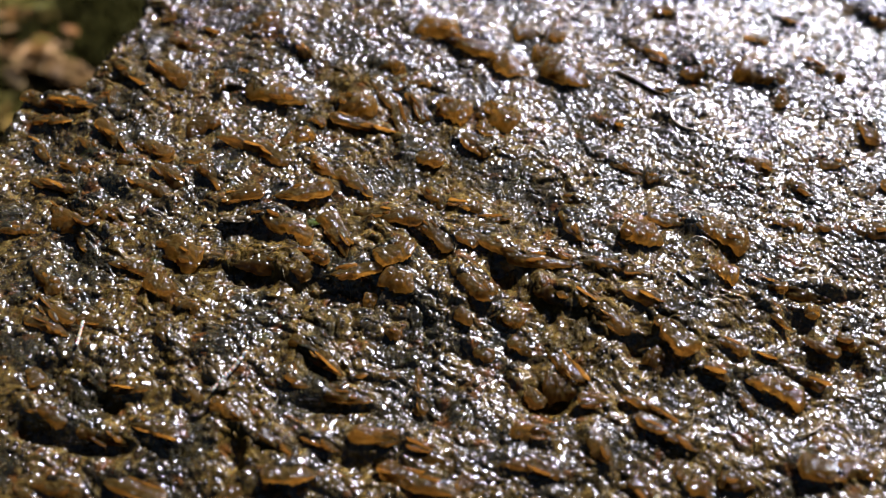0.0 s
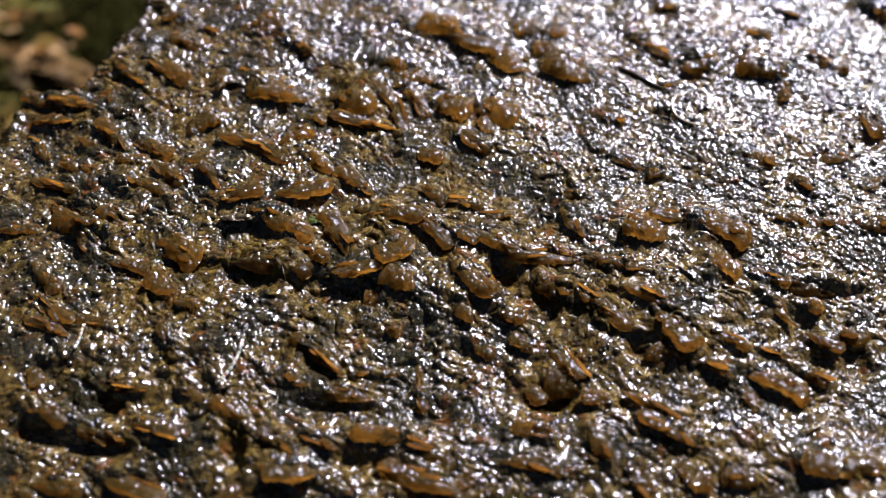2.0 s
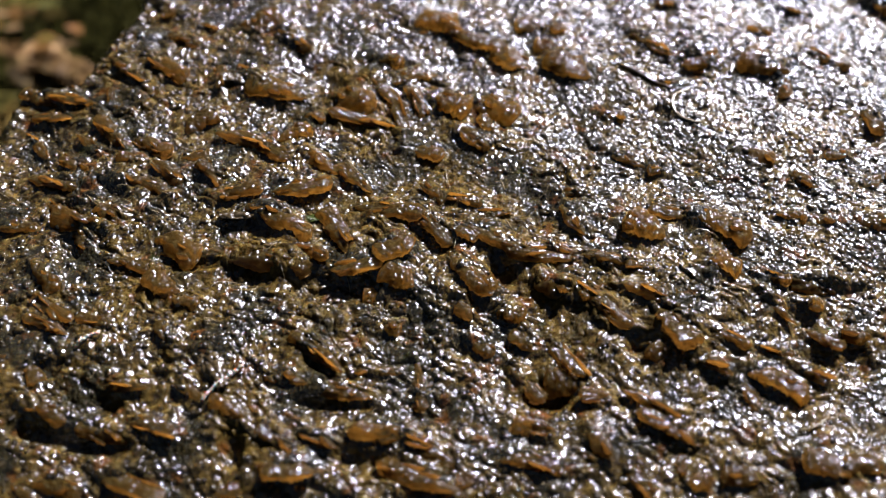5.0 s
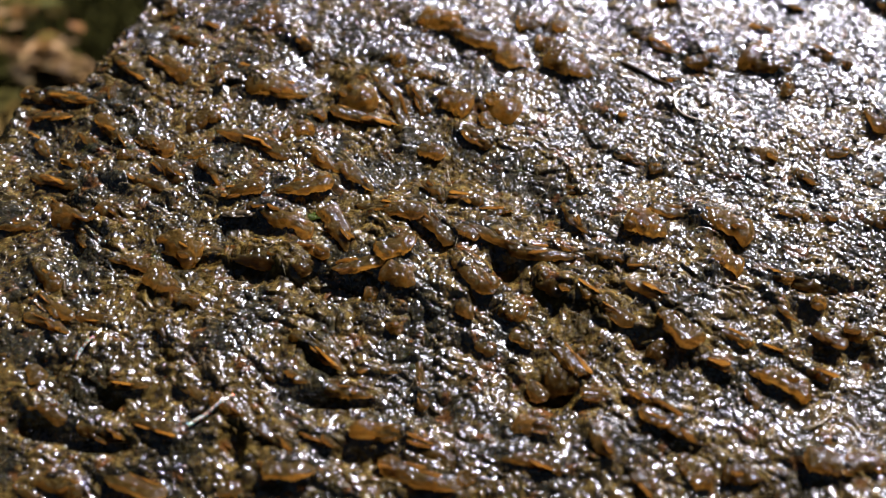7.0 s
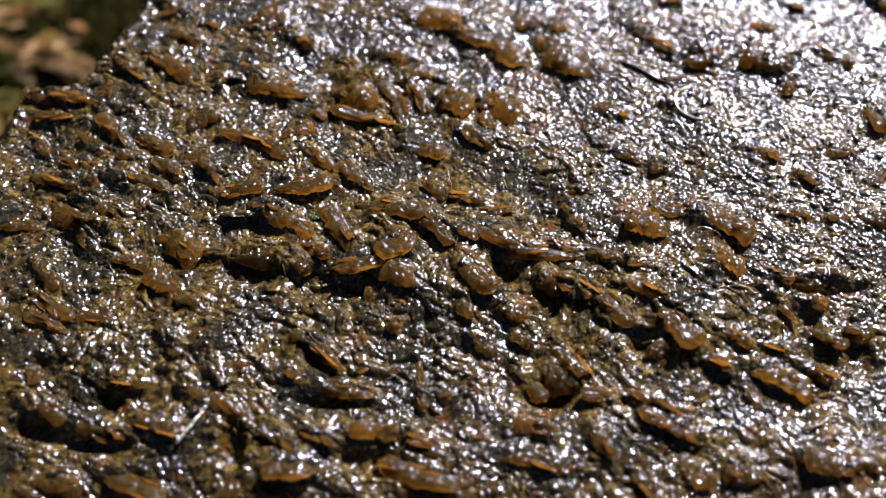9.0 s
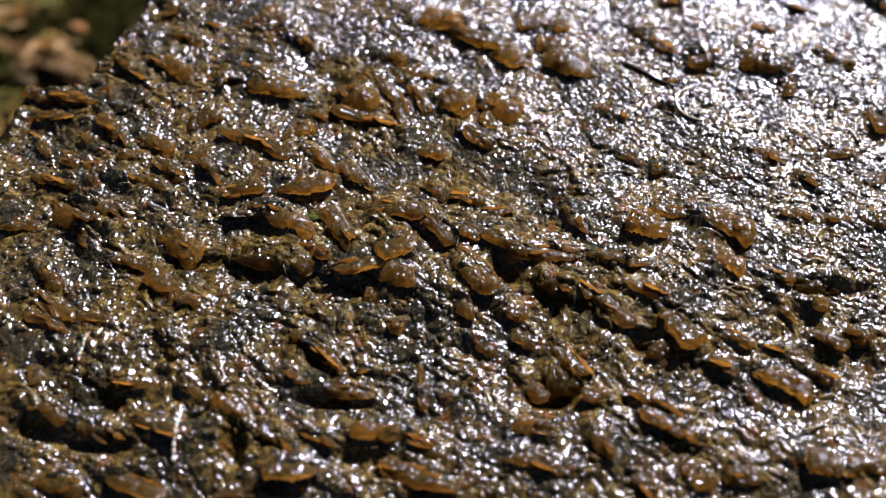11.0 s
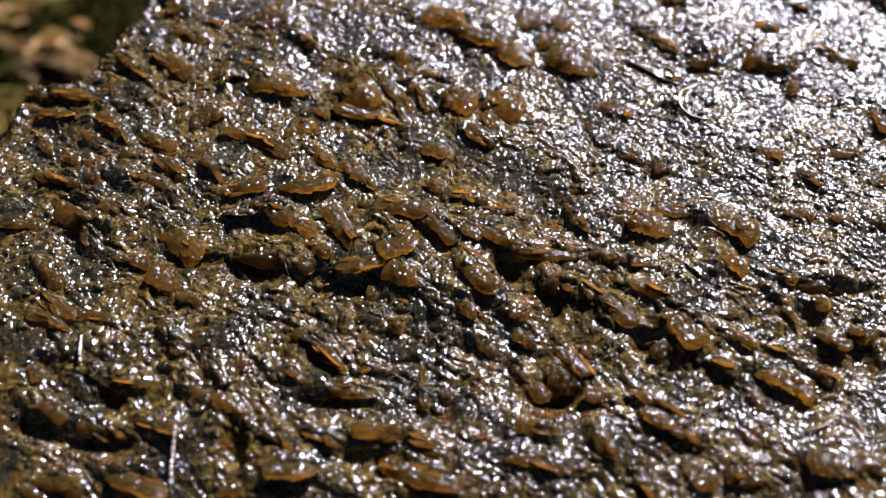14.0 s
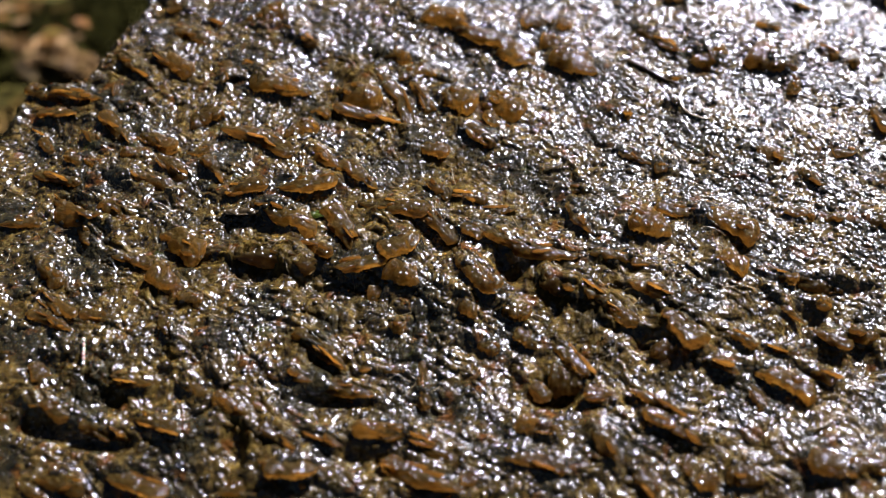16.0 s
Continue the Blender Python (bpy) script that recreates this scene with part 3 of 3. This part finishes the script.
def build_cases():
    rnd = random.Random(5)
    shapes = [case_mesh(k) for k in range(12)]
    bits = [grain_mesh(k) for k in range(4)]
    for x, y, length, width, turn, amber in CASES:
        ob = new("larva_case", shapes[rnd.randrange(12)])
        w = width * 0.001
        px, py = x + np.array([0, 1, -1, 0, 0]), y + np.array([0, 0, 0, 1, -1])
        z = float(np.mean(crust_height(px, py) - buried(px, py)))
        sunk = -0.10 - 0.05 * amber + 0.06 * float(film(np.array([x]), np.array([y]))[0])
        high = w * rnd.uniform(0.5, 0.7)
        ob.matrix_world = pose(x * 0.001, y * 0.001, (z - sunk * width) * 0.001, rnd.uniform(-25, 25), rnd.uniform(-9, 9),
                               turn + 180 * rnd.randrange(2)) @ Matrix.Diagonal((length * 0.00108, w, high, 1))
        ob.color = (1, 1, 1, min(1, max(0, amber)))
        tagged(ob, tint_words(amber), "larva case", "larva cases on the stone")
        # grains glued on the tube
        for _ in range(3 if length > 5.2 else 1):
            size = rnd.uniform(0.5, 1.15)
            t, a = rnd.uniform(-0.36, 0.3), rnd.uniform(0.2, math.pi - 0.2)
            bit = new("grain", bits[rnd.randrange(4)])
            bit.parent = ob
            bit.matrix_basis = Matrix.Translation((t, 0.40 * math.cos(a), 0.40 * math.sin(a))) @ Matrix.Rotation(rnd.uniform(0, 6.28), 4, "Z") @ Matrix.Diagonal((size / length, size / width, size / (high * 1000), 1))
            bit.color = (1, 1, 1, rnd.uniform(0.0, 0.8))


def chip_mesh(seed):
    rnd = random.Random(seed)
    n, m = 14, 6
    off = Vector((seed * 9.1, 2, 5))
    top, faces = [], []
    for i in range(n):
        t = i / (n - 1)
        half = 0.5 * (0.55 + 0.45 * math.sin(math.pi * min(1, t * 1.15))) * (1 + 0.5 * noise.noise(Vector((t * 4, 1, 0)) + off))
        for j in range(m):
            s = 2 * j / (m - 1) - 1
            top.append((t - 0.5, s * half, 0.10 + 0.12 * (1 - s * s) + 0.16 * noise.noise(Vector((t * 3, s * 1.5, 3)) + off)))
    k = n * m
    verts = top + [(x, y, z - 0.12) for x, y, z in top]
    for i in range(n - 1):
        for j in range(m - 1):
            a = i * m + j
            faces += [(a, a + m, a + m + 1, a + 1), (k + a, k + a + 1, k + a + m + 1, k + a + m)]
    rim = [j for j in range(m)] + [i * m + m - 1 for i in range(1, n)] + [(n - 1) * m + j for j in range(m - 2, -1, -1)] + [i * m for i in range(n - 2, 0, -1)]
    for a, b in zip(rim, rim[1:] + rim[:1]):
        faces.append((a, b, k + b, k + a))
    return mesh_from("plant_chip", verts, faces, CHIP)


def build_chips():
    rnd = random.Random(8)
    for i, (x, y, length, width, turn, pale) in enumerate(CHIPS):
        ob = new("plant_chip", chip_mesh(i))
        z = float(form(np.array([x]), np.array([y]))[0][0])
        ob.matrix_world = pose(x * 0.001, y * 0.001, (z + 0.4) * 0.001, rnd.uniform(-12, 12), rnd.uniform(-8, 8), turn) @ Matrix.Diagonal((length * 0.001, width * 0.001, width * 0.001, 1))
        tagged(ob, "pale tan plant chip stuck in wet silt", "plant debris", "plant chips")


def build_greens():
    rnd = random.Random(4)
    for i, (x, y, length, width, turn, _) in enumerate(GREENS):
        me = chip_mesh(i + 20)
        me.materials[0] = GREEN
        ob = new("leaf_scrap", me)
        z = float(crust_height(np.array([x]), np.array([y]))[0])
        ob.matrix_world = pose(x * 0.001, y * 0.001, (z + 0.12) * 0.001, rnd.uniform(-10, 10), rnd.uniform(-8, 8), turn) @ Matrix.Diagonal((length * 0.001, width * 0.001, width * 0.0004, 1))
        tagged(ob, "small wet olive-green leaf scrap on silt", "leaf scrap", "leaf scraps on the stone")


def tube(name, pts, radius, material, m=7, taper=0.6):
    verts, faces = [], []
    for i, p in enumerate(pts):
        a = Vector(pts[max(0, i - 1)])
        b = Vector(pts[min(len(pts) - 1, i + 1)])
        d = (b - a).normalized()
        side = d.cross(Vector((0, 0, 1))).normalized()
        up = side.cross(d)
        t = abs(2 * i / (len(pts) - 1) - 1)
        r = radius * (1 - taper * t ** 3)
        for j in range(m):
            q = 2 * math.pi * j / m
            verts.append(Vector(p) + side * (r * math.cos(q)) + up * (r * math.sin(q)))
    for i in range(len(pts) - 1):
        for j in range(m):
            faces.append((i * m + j, i * m + (j + 1) % m, (i + 1) * m + (j + 1) % m, (i + 1) * m + j))
    faces += [tuple(range(m))[::-1], tuple(range((len(pts) - 1) * m, len(pts) * m))]
    return mesh_from(name, verts, faces, material)


def arc(x, y, length, heading, turn, n):
    out, a = [], radians(heading)
    for i in range(n):
        out.append((x, y))
        x, y = x + math.cos(a) * length / (n - 1), y + math.sin(a) * length / (n - 1)
        a += radians(turn) / (n - 1)
    return out


def fibre(name, label, x, y, length, heading, turn, thick, lift, material):
    line = arc(x, y, length, heading, turn, 18)
    hs = [at_height(*p) for p in line]
    pts = [(p[0] * 0.001, p[1] * 0.001, (max(hs[max(0, i - 2):i + 3]) + lift) * 0.001) for i, p in enumerate(line)]
    ob = new(name, tube(name, pts, thick * 0.0005, material))
    tagged(ob, label, "plant fibre", "fibres on the silt")


def build_fibres():
    fibre("curled_fibre", "pale curled plant fibre half sunk in glittering silt", 36.2, 29.3, 11.0, 192, 176, 0.42, 0.05, FIBRE)
    fibre("rootlet", "dark thin rootlet lying on wet silt", 26.0, 35.0, 9.4, -38, 4, 0.7, 0.15, ROOTLET)
    fibre("hair_fibre", "thin pale hair lying over an amber case", -13.4, 15.2, 6.5, -54, -6, 0.14, 0.5, FIBRE)
    fibre("hair_fibre", "thin pale hair standing in the silt", 0.6, 13.9, 4.5, -84, 4, 0.13, 0.3, FIBRE)
    fibre("hair_fibre", "thin pale thread across the silt", 33.5, -20.5, 4.5, -40, 8, 0.13, 0.2, FIBRE)
    fibre("curled_fibre", "pale bent thread beside an amber case", 39.5, -25.0, 6.0, 0, 75, 0.22, 0.2, FIBRE)


# ---- loose grit, uncountable ----
def build_grit():
    """Wet rounded grains, thickest where the silt drips."""
    rs = np.random.RandomState(3)
    n = 13000
    x, y = rs.uniform(-64, 74, n), rs.uniform(-37, 57, n)
    keep = rs.rand(n) < np.clip(1.1 * soaked(x, y) + 1.2 * smooth_noise(x / 3.3 + 5, y / 3.3, 2), 0.04, 0.85)
    x, y = x[keep], y[keep]
    z, inside = form(x, y)
    z = z + grain(x, y)
    keep = inside > 0.6
    x, y, z = x[keep], y[keep], z[keep]
    n = len(x)
    size = 0.20 + 0.36 * rs.rand(n) ** 3
    base = ((0, 0, 1), (0.9, 0, 0.4), (0.28, 0.85, 0.4), (-0.72, 0.53, 0.4), (-0.72, -0.53, 0.4), (0.28, -0.85, 0.4),
            (0.72, 0.53, -0.4), (-0.28, 0.85, -0.4), (-0.9, 0, -0.4), (-0.28, -0.85, -0.4), (0.72, -0.53, -0.4), (0, 0, -1))
    tri = np.array([(0, 1, 2), (0, 2, 3), (0, 3, 4), (0, 4, 5), (0, 5, 1), (1, 6, 2), (2, 7, 3), (3, 8, 4), (4, 9, 5), (5, 10, 1),
                    (2, 6, 7), (3, 7, 8), (4, 8, 9), (5, 9, 10), (1, 10, 6), (6, 11, 7), (7, 11, 8), (8, 11, 9), (9, 11, 10), (10, 11, 6)])
    unit = np.array([tuple(Vector(v).normalized()) for v in base])
    q = unit[None] * (1 + 0.16 * (rs.rand(n, 12, 1) - 0.5)) * size[:, None, None]
    q[:, :, 0] *= (1 + 0.8 * rs.rand(n) ** 2)[:, None]
    q[:, :, 2] *= 0.48
    a = rs.rand(n)[:, None] * 6.28
    q = np.stack([q[:, :, 0] * np.cos(a) - q[:, :, 1] * np.sin(a), q[:, :, 0] * np.sin(a) + q[:, :, 1] * np.cos(a), q[:, :, 2]], 2)
    q = q + np.stack([x, y, z - 0.1 * size], 1)[:, None, :]
    faces = (tri[None] + 12 * np.arange(n)[:, None, None]).reshape(-1, 3)
    me = mesh_from("silt_grit", (q.reshape(-1, 3) * 0.001).tolist(), faces.tolist(), GRIT)
    tagged(new("silt_grit", me), "loose wet brown and tan grit on the silt", "grit", kind="stuff")


# ---- ground below, with leaf litter ----
def build_ground():
    me = bpy.data.meshes.new("ground")
    bm = bmesh.new()
    bmesh.ops.create_grid(bm, x_segments=2, y_segments=2, size=400)
    bm.to_mesh(me)
    me.materials.append(SOIL)
    ob = new("ground", me)
    ob.location = (0, 0, -0.12)
    tagged(ob, "dark damp forest soil below the stone", "ground", kind="structure")


def leaf_mesh(seed):
    rnd = random.Random(seed)
    n, m = 12, 7
    curl, roll_up = rnd.uniform(0.05, 0.3), rnd.uniform(0.1, 0.4)
    top, faces = [], []
    for i in range(n):
        t = i / (n - 1)
        half = 0.32 * math.sin(math.pi * (0.04 + 0.94 * t ** 0.8)) * (1 + 0.12 * math.sin(t * 40))
        for j in range(m):
            s = 2 * j / (m - 1) - 1
            top.append((t - 0.5, s * half, curl * (t - 0.5) ** 2 + roll_up * half * s * s + 0.02 * math.sin(9 * t + 3 * s)))
    k = n * m
    verts = top + [(x, y, z - 0.012) for x, y, z in top]
    for i in range(n - 1):
        for j in range(m - 1):
            a = i * m + j
            faces += [(a, a + m, a + m + 1, a + 1), (k + a, k + a + 1, k + a + m + 1, k + a + m)]
    rim = [j for j in range(m)] + [i * m + m - 1 for i in range(1, n)] + [(n - 1) * m + j for j in range(m - 2, -1, -1)] + [i * m for i in range(n - 2, 0, -1)]
    for a, b in zip(rim, rim[1:] + rim[:1]):
        faces.append((a, b, k + b, k + a))
    return mesh_from("dry_leaf", verts, faces, LEAF)


LEAF_TINTS = ((0.0618, 0.0340, 0.0069), (0.0925, 0.0509, 0.0113), (0.1234, 0.0764, 0.0216), (0.0386, 0.0266, 0.0053), (0.0771, 0.0498, 0.0087))


def lay_leaf(shape, x, y, z, size, rnd, tint):
    ob = new("dry_leaf", shape)
    ob.matrix_world = pose(x, y, z, rnd.uniform(-16, 10), rnd.uniform(-12, 12), rnd.uniform(-40, 40)) @ Matrix.Diagonal((size, size, size, 1))
    ob.color = (*tint, 1)
    words = "pale beige curled dry leaf on the litter" if tint[0] > 0.13 else "curled dry brown leaf lying on the ground"
    tagged(ob, words, "leaf", "leaf litter")


def build_litter():
    rnd = random.Random(21)
    shapes = [leaf_mesh(k) for k in range(6)]
    for i in range(290):
        x, y = rnd.uniform(-0.30, -0.09), rnd.uniform(0.09, 0.32)
        if x > -0.128 and y > 0.172:
            continue
        lay_leaf(shapes[i % 6], x, y, -0.117 + rnd.uniform(0.0, 0.014), rnd.uniform(0.008, 0.016), rnd, rnd.choice(LEAF_TINTS))
    for x, y, size, tint in ((-0.125, 0.161, 0.011, (0.3000, 0.1900, 0.0900)), (-0.129, 0.158, 0.010, (0.2400, 0.1450, 0.0600)), (-0.120, 0.158, 0.010, (0.1900, 0.1200, 0.0480)), (-0.118, 0.152, 0.018, (0.0560, 0.0336, 0.0104)), (-0.112, 0.150, 0.016, (0.0640, 0.0360, 0.0104)), (-0.125, 0.149, 0.018, (0.0480, 0.0320, 0.0096)), (-0.138, 0.181, 0.014, (0.0640, 0.0336, 0.0096)), (-0.132, 0.136, 0.014, (0.0360, 0.0304, 0.0056))):
        lay_leaf(shapes[rnd.randrange(6)], x, y, -0.101, size, rnd, tint)
    for cx, cy, wide, count in ((-0.1255, 0.159, 0.005, 16), (-0.139, 0.182, 0.007, 14)):
        for _ in range(count):
            tint = rnd.choice(((0.1600, 0.1000, 0.0440), (0.0960, 0.0480, 0.0112), (0.0400, 0.0208, 0.0056), (0.0480, 0.0440, 0.0064), (0.1200, 0.0560, 0.0160)))
            lay_leaf(shapes[rnd.randrange(6)], cx + rnd.gauss(0, wide), cy + rnd.gauss(0, wide), rnd.uniform(-0.101, -0.097), rnd.uniform(0.004, 0.008), rnd, tint)


def build_fuzz():
    """Fine loose hairs of plant matter all over the silt, too many to count."""
    rs = np.random.RandomState(9)
    verts, faces = [], []
    for _ in range(450):
        x, y = rs.uniform(-60, 68), rs.uniform(-35, 54)
        if form(np.array([x]), np.array([y]))[1][0] < 0.9:
            continue
        line = arc(x, y, rs.uniform(0.8, 3.2), rs.normal(-35, 50), rs.normal(0, 60), 5)
        z = crust_height(np.array([p[0] for p in line]), np.array([p[1] for p in line]))
        lift, r = rs.uniform(0.02, 0.25, 5), rs.uniform(0.025, 0.06)
        for i, p in enumerate(line):
            a = radians(120)
            for j in range(3):
                verts.append((p[0] + r * math.cos(a * j), p[1] + r * math.sin(a * j), z[i] + lift[i] + r * math.sin(a * j + 1.0)))
        k = len(verts) - 15
        for i in range(4):
            for j in range(3):
                faces.append((k + 3 * i + j, k + 3 * i + (j + 1) % 3, k + 3 * i + 3 + (j + 1) % 3, k + 3 * i + 3 + j))
    me = mesh_from("plant_fuzz", (np.array(verts) * 0.001).tolist(), faces, FIBRE)
    tagged(new("plant_fuzz", me), "fine pale plant hairs strewn on the silt", "plant fuzz", kind="stuff")


def build_moss():
    """Low dark moss beside the stone: many small blades in tufts."""
    rs = np.random.RandomState(31)
    verts, faces = [], []
    for _ in range(2600):
        x, y = rs.normal(-0.112, 0.013), rs.uniform(0.165, 0.27)
        h, a, w = rs.uniform(0.006, 0.016), rs.rand() * 6.28, rs.uniform(0.0006, 0.0014)
        lean = rs.uniform(-0.6, 0.6, 2) * h
        c, d = math.cos(a) * w, math.sin(a) * w
        k = len(verts)
        verts += [(x - c, y - d, -0.121), (x + c, y + d, -0.121), (x + lean[0] * 0.5 + c * 0.8, y + lean[1] * 0.5 + d * 0.8, -0.12 + h * 0.6), (x + lean[0], y + lean[1], -0.12 + h), (x + d * 0.6, y - c * 0.6, -0.121)]
        faces += [(k, k + 1, k + 2), (k, k + 2, k + 3), (k + 4, k + 3, k + 2), (k + 4, k, k + 3), (k + 1, k + 4, k + 2)]
    tagged(new("moss", mesh_from("moss", verts, faces, MOSS)), "low dark olive moss on the soil", "moss", kind="stuff")


build_stone()
build_fuzz()
build_moss()
build_cases()
build_chips()
build_greens()
build_fibres()
build_grit()
build_ground()
build_litter()


# ---- the small worms that creep over the silt, in rigid rings ----
def ring_mesh(length, radius):
    pts = [(length * (k / 8 - 0.5), 0, 0) for k in range(9)]
    verts, faces = [], []
    m = 8
    for i, p in enumerate(pts):
        t = 2 * i / 8 - 1
        r = radius * max(0.05, (1 - abs(t) ** 4) ** 0.5 * 0.3 + 0.72 * (1 - abs(t) ** 8))
        for j in range(m):
            q = 2 * math.pi * j / m
            verts.append((p[0], r * math.cos(q), r * math.sin(q)))
    for i in range(8):
        for j in range(m):
            faces.append((i * m + j, (i + 1) * m + j, (i + 1) * m + (j + 1) % m, i * m + (j + 1) % m))
    faces += [tuple(range(m)), tuple(range(8 * m, 9 * m))[::-1]]
    return mesh_from("body_ring", verts, faces, WORM)


def build_worm(label, rings, length, radius):
    worm = new("worm")
    tagged(worm, label, "worm", "worms on the silt")
    shape = ring_mesh(length / rings * 0.00118, radius * 0.001)
    return worm, [part("body_ring", shape, worm) for _ in range(rings)]


def creep(rings, length, rows):
    """Each row: time, tail x and y, heading there, turn along the body, lift. The rings lie along that arc on the silt."""
    keys = [[] for _ in rings]
    for t, x, y, heading, turn, lift in rows:
        line = arc(x, y, length, heading, turn, 2 * len(rings) + 1)
        for i in range(len(rings)):
            a, c, b = line[2 * i], line[2 * i + 1], line[2 * i + 2]
            za, zb = at_height(*a), at_height(*b)
            zc = max(at_height(*c), 0.5 * (za + zb)) + lift + 0.3
            yaw = math.degrees(math.atan2(b[1] - a[1], b[0] - a[0]))
            tilt = max(-30, min(30, math.degrees(math.atan2(zb - za, math.hypot(b[0] - a[0], b[1] - a[1])))))
            keys[i].append((t, pose(c[0] * 0.001, c[1] * 0.001, zc * 0.001, 0, -tilt, yaw)))
    for ring, k in zip(rings, keys):
        walk(ring, k)


WORM_ONE = build_worm("thin pale ringed worm creeping over wet silt", 9, 6.0, 0.22)
WORM_TWO = build_worm("thin pale ringed worm swaying out of the silt", 6, 3.4, 0.2)


def motions():
    creep(WORM_ONE[1], 6.0, [
        (0.0, -26.1, -20.5, 52, 4, 0.25), (1.5, -25.2, -19.4, 27, 117, 0.25), (2.2, -25.9, -19.8, 50, 20, 0.25), (3.0, -26.4, -20.5, 55, 6, 0.25), (4.0, -26.3, -21.1, 59, 11, 0.3),
        (4.3, -26.4, -21.0, 63, -60, 0.25), (5.3, -26.9, -22.3, 62, -20, 0.2), (6.3, -27.2, -23.5, 66, 0, 0.15), (6.6, -27.3, -24.4, 42, 4, 0.15), (7.1, -28.2, -25.2, 38, 4, 0.1), (8.1, -28.1, -27.3, 67, 0, 0.1),
        (9.2, -29.1, -27.0, 54, 16, 0.1), (10.3, -29.2, -28.1, 75, 8, 0.1), (11.5, -29.4, -29.1, 92, 0, 0.15), (12.5, -29.6, -29.6, 86, 0, 0.2)] + [
        (13.5, -29.2, -30.3, 95, -6, 0.25), (14.0, -29.3, -31.3, 94, -7, 0.25), (14.5, -29.5, -30.7, 93, -86, 0.25), (15.0, -29.5, -31.0, 88, -51, 0.2), (15.3, -29.5, -32.4, 88, -30, -0.6), (16.0, -29.5, -34.7, 88, -20, -1.0)])
    creep(WORM_TWO[1], 3.4, [
        (0.0, -42.6, -14.5, 89, 0, 0.2), (1.5, -42.6, -14.7, 85, 0, 0.2), (3.0, -42.9, -15.7, 69, 0, 0.2), (4.0, -42.7, -13.8, 20, -10, 0.2), (6.5, -42.2, -16.8, 102, -77, 0.2), (7.5, -42.2, -16.7, 52, 0, 0.1),
        (8.5, -42.3, -16.8, 58, 0, 0.1), (9.2, -42.0, -16.8, 67, 0, 0.1), (11.5, -42.0, -16.9, 90, -9, 0.2), (12.5, -42.0, -16.9, 94, 0, 0.15), (14.0, -41.9, -17.1, 99, 0, 0.1), (16.0, -41.5, -17.6, 100, 0, 0.0)])


motions()
